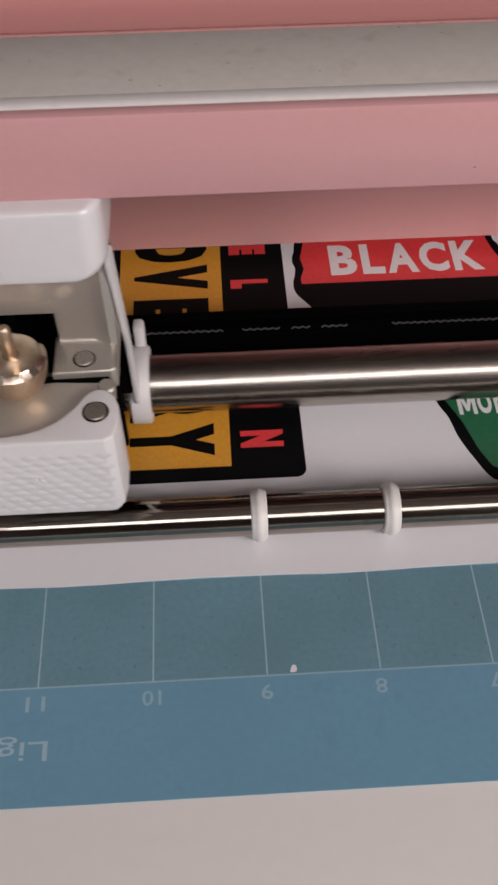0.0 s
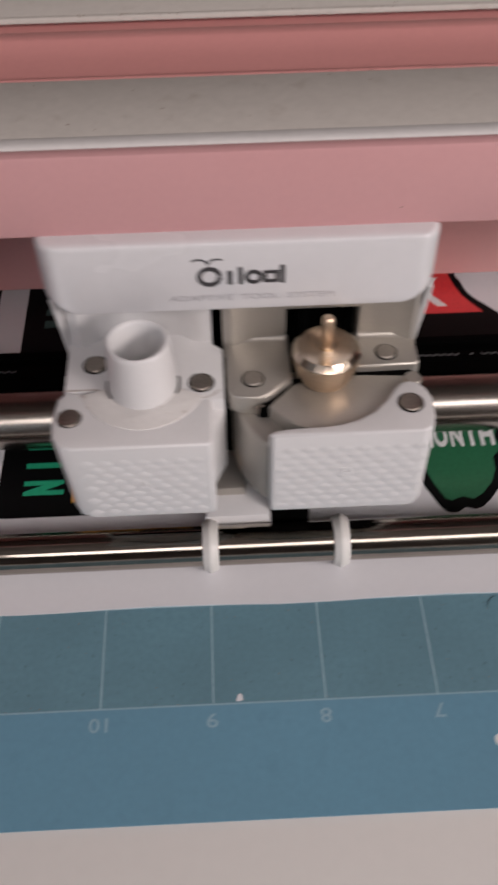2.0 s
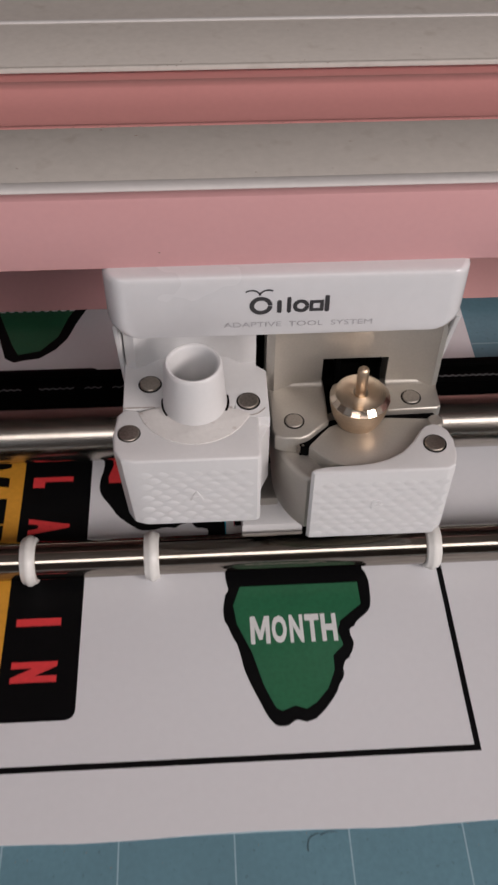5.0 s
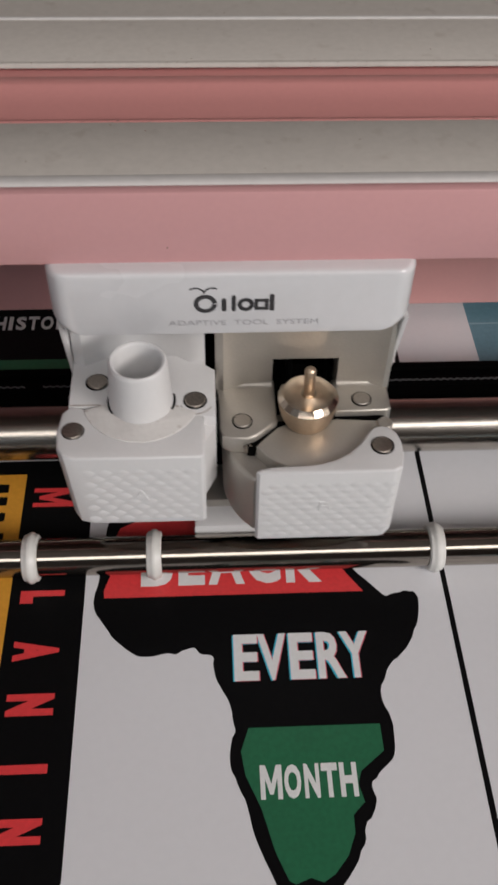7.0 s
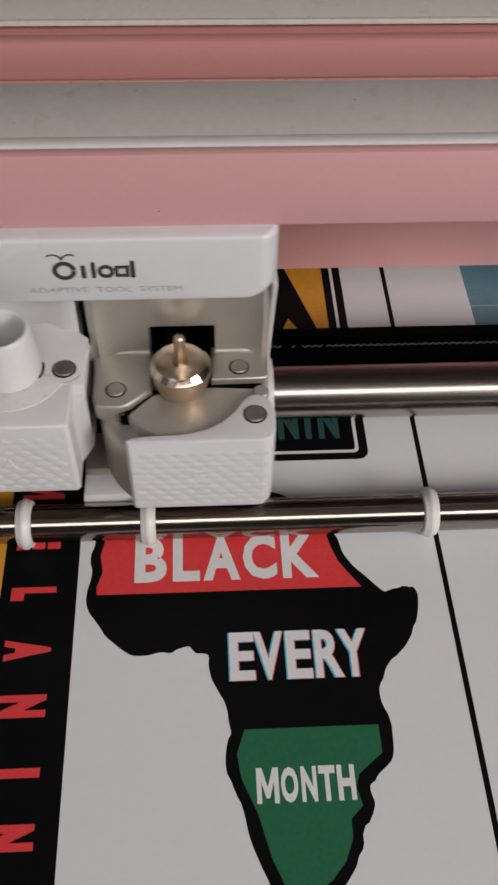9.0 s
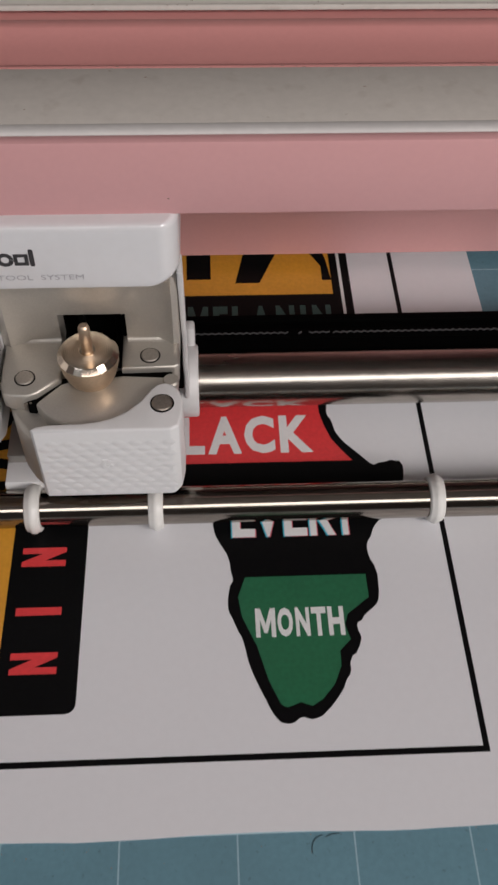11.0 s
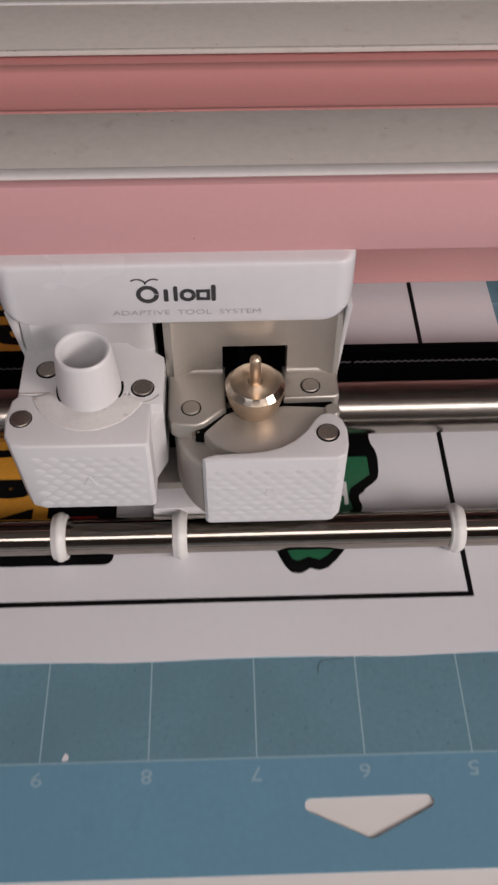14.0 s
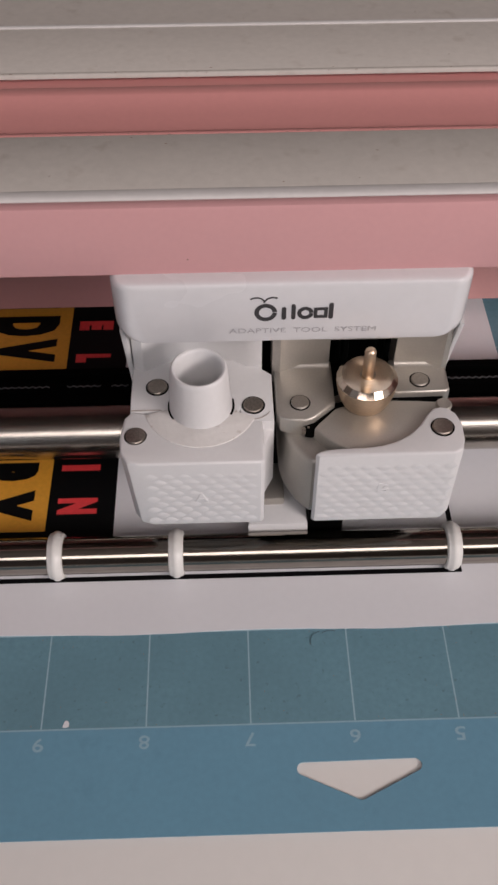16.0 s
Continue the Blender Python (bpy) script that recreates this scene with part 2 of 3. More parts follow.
# ---------------------------------------------------------------- room
room = [("wall_north", [(-2.3, 2.3, 1.6, 1.7, -0.8, 1.6)]), ("wall_east", [(2.2, 2.3, -2.2, 1.6, -0.8, 1.6)]), ("wall_west", [(-2.3, -2.2, -2.2, 1.6, -0.8, 1.6)]),
        ("wall_south", [(-2.3, -2.0, -2.3, -2.2, -0.8, 1.6), (-1.0, 2.3, -2.3, -2.2, -0.8, 1.6), (-2.0, -1.0, -2.3, -2.2, -0.8, 0.45), (-2.0, -1.0, -2.3, -2.2, 1.45, 1.6)])]
for name, pieces in room:
    tagged(part(name, join(*[box(*[c * 1000 for c in b]) for b in pieces]), WALL, None), "plain warm beige painted room wall", "wall", kind="structure")
# Unseen window, added to give the cool area light an opening.
window = tagged(empty("added_window", -1500, -2250, 450), "unseen white-framed window added around the cool light", "window", kind="structure")
part("window_frame", join(box(-500, -455, -30, 30, 0, 1000, 3), box(455, 500, -30, 30, 0, 1000, 3), box(-455, 455, -30, 30, 0, 45, 3), box(-455, 455, -30, 30, 955, 1000, 3)), LAMP, window)
part("window_sill", box(-530, 530, 32, 130, -25, -2, 4), LAMP, window)
tagged(part("floor", box(-2300, 2300, -2300, 1700, -900, -800), FLOOR, None), "brown wooden room floor", "floor", kind="structure")
tagged(part("ceiling", box(-2300, 2300, -2300, 1700, 1600, 1700), CEILING, None), "off-white painted room ceiling", "ceiling", kind="structure")
# Unseen fixtures, added so the two area lights have a body.
for eye, watts, sx, sy in LAMPS:
    panel = tagged(new("added_lamp_panel"), "unseen lamp panel added to carry an area light", "lamp", "lamp panels")
    panel.location = eye
    frame_bm = box(-sx * 500 - 15, sx * 500 + 15, -sy * 500 - 15, sy * 500 + 15, 12, 40, 4)
    bmesh.ops.transform(frame_bm, matrix=look(eye, (0, 0, 0)).to_3x3().to_4x4(), verts=frame_bm.verts)
    part("frame", frame_bm, LAMP, panel)
    part("cable", box(-4, 4, -4, 4, 20, 1600 - eye[2] * 1000, 1), LAMP, panel)
table = tagged(empty("table", 0, 50, -50), "brown wooden table under the cutting machine", "table")
part("tabletop", box(-600, 600, -400, 400, -28, 0, 3), TABLE, table)
for sx in (-1, 1):
    for sy in (-1, 1):
        part("leg", box(sx * 560 - 25, sx * 560 + 25, sy * 360 - 25, sy * 360 + 25, -750, -28, 2), TABLE, table)

# ---------------------------------------------------------------- cutting machine (still parts)
machine = tagged(empty("cutting_machine", 0, 0, -50), "pink and cream desktop cutting machine with open lid", "cutting machine")


def mpart(name, bm, mat, label="", parent=None, smooth=35):
    bmesh.ops.translate(bm, verts=bm.verts, vec=(0, 0, 50))
    return part(name, bm, mat, parent or machine, label, smooth)


mpart("base", box(-240, 240, -16, 150, -50, -4, 4), PINK, "pink plastic machine base")
mpart("front_tray", box(-200, 200, -185, 106, -6, -0.6, 0.8), TRAY, "off-white plastic feed tray")
mpart("tray_ridge", box(-200, 200, -43.2, -41.6, -1.0, -0.45, 0.2), TRAY, "narrow raised ridge across the tray")
for x in (-161.0, -108.7, -56.0, 22.9, 75.0):
    mpart("nub", lathe([(0.95, -0.1), (0.85, 0.06), (0.6, 0.16), (0.3, 0.21), (0.02, 0.22)], x, -60.0, -0.6, 16), NYLON, "small shiny plastic nub")
mpart("fascia", join(box(-225, 225, 18.3, 21.2, 89.5, 106.6, 0.7), box(-225, 225, 21.1, 24, 91, 104.4)), PINK, "glossy pink front bar")
mpart("deck", box(-225, 225, 24.2, 43.9, 102, 106.7, 0.3), CREAM, "dusty cream top deck")
mpart("deck_edge", prism([(21.22, 104.6), (21.22, 106.2), (21.4, 106.55), (21.8, 106.82), (22.4, 106.95), (23.5, 106.95), (24.3, 106.74), (24.3, 104.6)], -225, 225, 0, plane="yz"), LIP, "rounded front edge, its brightness painted in", None, 60)
mpart("groove_lip", prism([(43.95, 96), (43.95, 106.5), (44.3, 106.66), (45.0, 106.55), (46.4, 105.9), (47.6, 104.9), (48.2, 104.0), (48.2, 96)], -225, 225, 0, plane="yz"), SHADED_PINK, "pink lip along the groove", None, 60)
mpart("groove", prism([(48.25, 96), (48.25, 103.7), (49.6, 103.6), (56, 104.2), (61.6, 104.75), (62.3, 105.15), (63.4, 105.3), (65.8, 105.25), (66.3, 104.9), (66.3, 104.1), (73.5, 104.1), (73.5, 96)], -225, 225, 0, plane="yz"), SHADED_PINK, "sunken groove in pink deepened for shade")
mpart("lid", prism([(70.0, 105.2), (70.0, 105.9), (70.4, 106.15), (93.0, 105.6), (150, 102.0), (150, 96), (75, 96), (75, 105.2)], -225, 225, 0.0, plane="yz"), CREAM, "dusty cream lid")
mpart("lid_rim", prism([(69.6, 105.3), (69.6, 106.05), (69.85, 106.3), (70.4, 106.34), (70.9, 106.18), (70.9, 105.3)], -225, 225, 0, plane="yz"), CREAM, "pale worn lid edge", None, 60)
mpart("lid_seam", box(-225, 225, 93.0, 94.4, 104.6, 106.1, 0.5), LIP, "pale raised seam on the lid")
# Unseen panel, added to tone down what the rod mirrors.
mpart("reflection_panel", box(-222, 222, 25, 94.5, 93.0, 95.8, 0.4), PANEL_GREY, "unseen grey panel added to darken the rod's reflection")
mpart("back_wall", prism([(103, 4.8), (112, 4.8), (112, 96), (95, 96), (95, 66), (100, 60), (102, 22), (103, 18)], -222, 222, 0.5, plane="yz"), SALMON, "pink inner back wall")
bm = bmesh.new()
rng = random.Random(21)
for i in range(120):
    band = rng.choice(((24.5, 43.5, 106.72), (43.6, 44.4, 106.66), (43.6, 44.4, 106.66), (69.7, 70.6, 106.34), (71, 100, 106.2)))
    x, y, q = rng.uniform(-130, 75), rng.uniform(band[0], band[1]), rng.uniform(0.06, 0.17)
    z = band[2] + max(0, y - 71) * -0.028
    bmesh.ops.create_icosphere(bm, subdivisions=1, radius=q, matrix=Matrix.Translation((x, y, z)) @ Matrix.Diagonal((rng.uniform(1, 3.2), 0.8, 0.35, 1)))
for x, z in ((-36.5, 93.6),):
    bmesh.ops.create_icosphere(bm, subdivisions=1, radius=0.24, matrix=Matrix.Translation((x, 18.3, z)) @ Matrix.Diagonal((1, 0.3, 0.8, 1)))
tagged(mpart("dust", bm, DUST, "brown dust specks"), kind="stuff")
for sx in (-1, 1):
    mpart("end_housing", box(min(sx * 200, sx * 240), max(sx * 200, sx * 240), 0, 150, -4, 118, 8, 3), PINK, "pink end housing")

rod = mpart("guide_rod", lathe([(7.0, -200), (7.6, -199.4), (7.6, 199.4), (7.0, 200)], 0, 40.0, 13.8, 64, "x"), STEEL, "polished steel carriage rod")
roller = mpart("roller_bar", lathe([(4.5, -200), (5.0, -199.5), (5.0, 199.5), (4.5, 200)], 0, 3.2, 6.1, 48, "x"), ROLLER, "worn steel feed roller")
for x in (-75.8, -43.9, 30.0, 118.0):
    prof = [(4.9, -1.95), (5.7, -1.95), (6.1, -1.65), (6.25, -1.0), (6.62, -0.6), (6.75, 0), (6.62, 0.6), (6.25, 1.0), (6.1, 1.65), (5.7, 1.95), (4.9, 1.95)]
    mpart("ring", lathe(prof, x, 3.2, 6.1, 40, "x"), NYLON, "white nylon pinch ring", roller)
mpart("belt_rail", join(box(-200, 200, 50.5, 63.2, 2.0, 15.0, 0.6), box(-200, 200, 60.6, 63.2, 15.0, 16.3, 0.3)), BLACK, "black belt rail")
rng = random.Random(4)
x = -150.0
bm = bmesh.new()
k = 0
shown = True
while x < 150:
    if rng.random() < 0.16:
        shown = rng.random() < (0.35 if x < -35 else 0.9)
    if shown:
        y0, y1 = (55.8, 56.35) if k % 2 else (56.35, 55.8)
        me_pts = [(x, y0), (x + 1.02, y1), (x + 1.02, y1 + 0.42), (x, y0 + 0.42)]
        a = [bm.verts.new((px, py, 15.52)) for px, py in me_pts]
        b = [bm.verts.new((px, py, 15.8)) for px, py in me_pts]
        bm.faces.new(a[::-1]), bm.faces.new(b)
        for i in range(4):
            bm.faces.new((a[i], a[(i + 1) % 4], b[(i + 1) % 4], b[i]))
    x += 1.015
    k += 1
belt = mpart("belt", box(-200, 200, 54.4, 58.0, 15.02, 15.5, 0.1), BLACK, "black toothed drive belt")
tagged(mpart("teeth", bm, TEETH, "", belt), kind="stuff")

# ---------------------------------------------------------------- cutting mat
mat = tagged(empty("cutting_mat"), "blue gridded sticky cutting mat, used and dusty", "cutting mat")
hole = arc(-0.2, -17.5, 1.3, -90, -118, 3) + arc(-13.3, -11.2, 1.6, -118, -270, 8) + arc(13.1, -10.9, 1.6, 90, -62, 8) + arc(-0.2, -17.5, 1.3, -62, -89.9, 3)
rim = rounded(-178, 178, -25.6, 330, 6)
half = len(rim) // 4
rim = rim[:half] + [(-0.21, -25.6)] + hole + [(-0.19, -25.6)] + rim[half:]
part("sheet", prism(rim, -0.42, 0.0), MAT_BLUE, mat, "blue plastic mat with an arrow-shaped hole")
part("sticky_area", prism([(-152.4, 0), (152.4, 0), (152.4, 304.8), (-152.4, 304.8)], 0.0, 0.03), MAT_STICKY, mat, "slightly darker dusty adhesive field")
for n in range(13):
    x = (6 - n) * 25.4
    part("grid_line", prism([(x - 0.18, 0), (x + 0.18, 0), (x + 0.18, 304.8), (x - 0.18, 304.8)], 0.03, 0.05), MAT_INK, mat)
    if n > 0:
        part("number", lettering(str(n), 2.6 if n < 10 else 4.2, 3.4, 0.01, at(x - 0.3, -3.7, 0.01, 180)), DIM_INK, mat)
for n in range(13):
    y = n * 25.4
    part("grid_line", prism([(-152.4, y - 0.2), (152.4, y - 0.2), (152.4, y + 0.2), (-152.4, y + 0.2)], 0.05, 0.07), MAT_INK if n else DIM_INK, mat)
part("lettering", lettering("Ligh", 15.5, 5.6, 0.0, at(-131.7, -13.4, 0.01, 180)), MAT_INK, mat, "pale printed mat wording")
part("mark", prism([(-71.1, 0.6), (-70.4, 0.4), (-69.6, 0.7), (-69.5, 1.5), (-69.8, 2.1), (-70.4, 2.3), (-70.8, 1.6)], 0.07, 0.16), PAPER, mat, "tiny white fleck")

# hair and crumbs stuck on the mat
bm = bmesh.new()
for cx, cy, r, a0, a1 in ((-6.6, 21.6, 2.8, 95, 200), (-4.0, 20.6, 4.0, 70, 125)):
    pts = arc(cx, cy, r, a0, a1, 12)
    for (x0, y0), (x1, y1) in zip(pts, pts[1:]):
        d = Vector((y0 - y1, x1 - x0)).normalized() * 0.05
        a = [bm.verts.new(c) for c in ((x0 + d.x, y0 + d.y, 0.08), (x1 + d.x, y1 + d.y, 0.08), (x1 - d.x, y1 - d.y, 0.08), (x0 - d.x, y0 - d.y, 0.08))]
        b = [bm.verts.new(v.co + Vector((0, 0, 0.12))) for v in a]
        bm.faces.new(a), bm.faces.new(b)
        for i in range(4):
            bm.faces.new((a[i], a[(i + 1) % 4], b[(i + 1) % 4], b[i]))
part("hair", bm, HAIR, mat, "short dark hair")
bm = bmesh.new()
rng = random.Random(11)
for i in range(110):
    x, y, s = rng.uniform(-150, 70), rng.choice((rng.uniform(0.3, 26), rng.uniform(20, 25.5), rng.uniform(0.1, 1.2))), rng.uniform(0.05, 0.2)
    bmesh.ops.create_icosphere(bm, subdivisions=1, radius=s, matrix=Matrix.Translation((x, y, 0.07)) @ Matrix.Diagonal((1, rng.uniform(0.4, 1), 0.35, 1)))
part("crumbs", bm, DUST, mat, "dark dust crumbs", kind="stuff")

# ---------------------------------------------------------------- printed sticker sheet
sheet = tagged(empty("sticker_sheet"), "white printed sticker sheet lying on the blue mat", "sticker sheet")
rng = random.Random(3)
edge = [(59.5 - i * 228.5 / 40, 25.2 + 0.35 * math.sin(i * 0.55) + rng.uniform(-0.06, 0.06)) for i in range(41)]
part("paper", prism(edge[::-1] + [(59.5, 303), (-169, 303)], 0.08, 0.28), PAPER, sheet, "white glossy paper")
Z0 = 0.28


def softened(pts):
    """One round of corner cutting on a closed outline, with small uneven notches between the corners."""
    out = []
    rng = random.Random(8)
    for (x0, y0), (x1, y1) in zip(pts, pts[1:] + pts[:1]):
        q = rng.uniform(-0.28, 0.28)
        if abs(x1 - x0) + abs(y1 - y0) > 2.5:
            out += [(x0 * 0.85 + x1 * 0.15, y0 * 0.85 + y1 * 0.15), ((x0 + x1) / 2 + q, (y0 + y1) / 2 - q), (x0 * 0.15 + x1 * 0.85, y0 * 0.15 + y1 * 0.85)]
            continue
        out += [(x0 * 0.78 + x1 * 0.22, y0 * 0.78 + y1 * 0.22), (x0 * 0.22 + x1 * 0.78, y0 * 0.22 + y1 * 0.78)]
    return out


def ink(name, pts, mat, layer=0, label="", parent=None):
    return part(name, prism(pts, Z0 + 0.03 * layer, Z0 + 0.03 * layer + 0.03), mat, parent or sheet, label)


def ink_text(body, w, h, x, y, mat, layer, turn=0, weight=0.02, label="", parent=None):
    return part("lettering", lettering(body, w, h, weight, at(x, y, Z0 + 0.03 * layer, turn), 0.03), mat, parent or sheet, label)


# cutting frame line
for pts in ([(-142.3, 41.1), (33.3, 41.1), (33.3, 42.6), (-142.3, 42.6)], [(31.9, 42.6), (33.3, 42.6), (33.3, 285), (31.9, 285)],
            [(-142.3, 42.7), (-141.2, 42.7), (-141.2, 285), (-142.3, 285)]):
    ink("frame_line", pts, INK_BLACK, 0)

# tall black sticker with sideways wording
tall = ink("tall_sticker", rounded(-132.3, -62.3, 53.4, 172.0, 2.6), INK_BLACK, 0, "black sticker with amber panel and sideways letters")
ink("panel", rounded(-112.6, -81.6, 57.8, 167.0, 0.3), INK_YELLOW, 1, "amber panel", tall)
for body, y, h in (("D", 141.6, 9.6), ("V", 129.8, 10.8), ("E", 116.0, 8.8), ("P", 106.6, 9.0), ("O", 95.2, 9.0), ("R", 78.0, 9.2), ("Y", 66.9, 10.8)):
    ink_text(body, h, 22.4, -97.0, y, INK_BLACK, 2, -90, 0.08, "black letter", tall)
for y in (162.0, 157.5, 152.0):
    ink("bar", rounded(-108, -86.2, y - 1.6, y + 1.4, 0.4), INK_BLACK, 2, "", tall)
for body, y, h in (("M", 158.4, 6.6), ("E", 141.2, 4.4), ("L", 125.8, 3.8), ("A", 110.2, 5.6), ("N", 95.9, 5.6), ("I", 80.2, 2.2), ("N", 66.3, 5.6)):
    ink_text(body, h, 11.4, -73.2, y, INK_RED, 2, -90, 0.02 if body == "M" else 0.08, "red letter", tall)
for body, y, h in (("N", 78.6, 4.8), ("I", 70.6, 1.8), ("N", 63.0, 4.8)):
    ink_text(body, h, 10.8, -120.2, y, INK_MINT, 2, -90, 0.08, "green letter", tall)
for y, w in ((143.0, 1.3), (138.6, 1.6), (132.0, 1.4), (126.6, 1.7)):
    ink("bar", [(-126, y - w), (-115.4, y - w * 0.6), (-115.4, y + w * 0.6), (-126, y + w)], INK_DARK_GREEN, 2, "", tall)

# continent-shaped sticker
west = [(-57, 150), (-58, 143.5), (-59.5, 136), (-58.6, 131.5), (-59.8, 125.8), (-59.5, 120.9), (-56.6, 116.7), (-54.6, 113.3), (-50.8, 109.8),
        (-47.8, 107.7), (-44.2, 107.6), (-40.7, 108.5), (-38.3, 108), (-35.3, 109.6), (-33.7, 109.8), (-32.3, 107.8), (-29, 107.4), (-28.9, 101.9),
        (-27.2, 98.1), (-25.5, 95), (-24.8, 90.2), (-24.2, 87.6)]
south_west = [(-25.6, 83.9), (-25.8, 78.8), (-24, 74.4), (-22.5, 71.2), (-21.2, 64.4), (-19.4, 59.4), (-16.2, 52.0), (-14.3, 49.5), (-11.5, 49.3),
              (-9.3, 50.9), (-6.5, 50.0), (-2.8, 52.3), (1.0, 57.0), (3.4, 61.5), (3.9, 65.4)]
east = [(6.1, 67.8), (7, 70.4), (6.1, 74.2), (8.7, 76.8), (12.4, 80), (13.1, 85.7), (12.8, 90.4), (11.5, 93.5), (11.4, 97.2), (14, 102.7), (17.5, 105.8),
        (21.2, 110.3), (23.5, 115), (24.9, 121.9), (24, 124.3), (21.5, 124.6), (18.2, 123.8), (16.2, 122.9), (11.8, 128.1), (9, 131.2), (6.8, 135), (6, 139.7)]
north = [(4.8, 142.1), (5.2, 148), (4.2, 152.2), (-0.5, 152.6), (-5.5, 153.0), (-9, 155.0), (-14.5, 156.0), (-20, 154.4), (-30, 155.6), (-42, 154.8), (-52, 152.6)]
land = ink("continent_sticker", softened(west + south_west + east + north), INK_BLACK, 0, "continent-shaped sticker in red, black and green")
ink("red_field", [(-57.2, 124.8), (10.6, 124.8), (7.4, 129.4), (5.3, 132.8), (3.8, 137.4), (2.8, 142), (2.4, 149.4), (-8, 150.6), (-30, 151.6), (-46, 151.0),
                  (-54, 147), (-55.4, 143), (-56.8, 136.4), (-56.0, 131.5), (-57.4, 127)], INK_RED, 1, "red field", land)
ink("green_field", [(-21.2, 88.2), (10, 88.2), (10.1, 81.6), (4.2, 77), (3.2, 74), (4.2, 70), (1.3, 67.2), (1.2, 63.2), (-0.8, 58.6), (-4.0, 55.0),
                    (-6.6, 53.4), (-9.3, 54.4), (-12.6, 53.2), (-14, 54.0), (-16.6, 60), (-19.0, 69), (-22.4, 77), (-23.2, 82.6)], INK_GREEN, 1, "green field", land)
for i, c in enumerate("BLACK"):
    ink_text(c, (8.4, 7.0, 9.6, 8.8, 9.4)[i], 13.6, (-43.6, -34.4, -25.2, -15.2, -4.7)[i], 134.8, INK_WHITE, 2, 0, 0.042, "white letter", land)
for i, c in enumerate("EVERY"):
    x, w = (-21.0, -14.5, -7.1, 0.2, 6.3)[i], (6.1, 7.2, 6.1, 6.8, 7.2)[i]
    ink_text(c, w, 12.7, x - 0.35, 106.5, INK_CYAN, 1, 0, 0.035, "", land)
    ink_text(c, w, 12.7, x + 0.25, 106.5, INK_ROSE, 2, 0, 0.03, "", land)
    ink_text(c, w, 12.7, x, 106.6, INK_WHITE, 3, 0, 0.03, "white letter with coloured fringe", land)
for i, c in enumerate("MONTH"):
    ink_text(c, (5.0, 3.9, 3.5, 3.7, 4.0)[i], 7.9, (-16.6, -11.7, -7.3, -3.2, 1.1)[i], 75.2, INK_WHITE, 2, 0, 0.02 if c == "M" else 0.045, "white letter", land)

# second continent sticker, farther in
far = ink("continent_sticker", [(-95, 184), (-93, 177.5), (-90, 175.5), (-86, 176.5), (-82, 177), (-77, 181), (-73.5, 186), (-70.8, 194), (-66.0, 205), (-64.5, 212),
                                (-66.6, 219), (-64, 224), (-62, 232), (-58, 241), (-104, 241), (-104, 226), (-103, 208), (-98, 196)], INK_BLACK, 0,
          "continent-shaped sticker with white wording")
ink("green_field", [(-91.5, 184), (-89, 179), (-82, 180.5), (-76.6, 187), (-74, 196), (-70.8, 203), (-69.2, 208), (-70, 214.6), (-101, 214.6), (-99.5, 206), (-96, 196)], INK_GREEN, 1, "green field", far)
ink("outline", [(-70.4, 203.2), (-68.6, 208), (-69.6, 214.8), (-68.4, 221), (-68.0, 220.8), (-69.1, 214.8), (-68.0, 208), (-70.0, 203.0)], INK_WHITE, 2, "", far)
for i, c in enumerate("HISTORY"):
    ink_text(c, (3.6, 1.4, 3.4, 3.6, 4.2, 3.6, 3.8)[i], 6.6, -97.6 + (0, 3.4, 6.8, 10.9, 15.4, 20.3, 24.8)[i], 232.2, INK_WHITE, 1, 0, 0.04, "white letter", far)
for i in range(9):
    ink("bar", rounded(-97 + i * 2.9, -95.2 + i * 2.9, 199.6, 203.8, 0.3), INK_WHITE, 2, "", far)

# boxed sticker
boxed = ink("boxed_sticker", rounded(-44.0, 18.0, 166.2, 290, 3.0), INK_BLACK, 0, "black boxed sticker with amber panel and green wording")
ring_o, ring_i = rounded(-41.4, 15.4, 168.6, 287, 1.6), rounded(-40.4, 14.4, 169.6, 286, 1.0)
ink("white_line", ring_o, INK_WHITE, 1, "thin white border line", boxed)
ink("inner_field", ring_i, INK_BLACK, 2, "black inner field", boxed)
ink("panel", rounded(-38, 11.8, 192.4, 284, 0.3), INK_YELLOW, 3, "amber panel", boxed)
for pts in ([(-20, 198), (-12, 198), (-1, 224), (8.8, 206), (8.8, 199), (11.8, 199), (11.8, 199.4), (10.6, 210), (-1.2, 250), (-8, 250), (-14, 226)],
            [(-36, 200), (-28, 200), (-28, 282), (-36, 282)]):
    ink("bar", pts, INK_BLACK, 4, "", boxed)
for i, c in enumerate("MELANIN"):
    ink_text(c, (6.6, 4.8, 4.6, 6.2, 6.0, 1.8, 6.0)[i], 13.4, (-32.4, -25.2, -19.2, -12.2, -4.4, 1.4, 7.4)[i], 180.6, INK_DARK_GREEN, 3, 0, 0.0 if c == "M" else 0.06, "dark green letter", boxed)

# ---------------------------------------------------------------- tool carriage
carriage = tagged(empty("tool_carriage"), "white tool carriage with two clamps, sliding on the rod", "tool carriage")


def pins(parent, places, z, r=2.35, label="steel pin head", mat_=None, gap=0.35):
    for x, y in places:
        part("recess", lathe([(r + gap, -0.3), (r + gap, 0.02), (r + 0.05, 0.08)], x, y, z, 32), BLACK, parent, "dark recess ring")
        part("pin", lathe([(r, -0.2), (r, 0.22), (r - 0.25, 0.42), (0.01, 0.46)], x, y, z, 32), mat_ or PIN, parent, label)


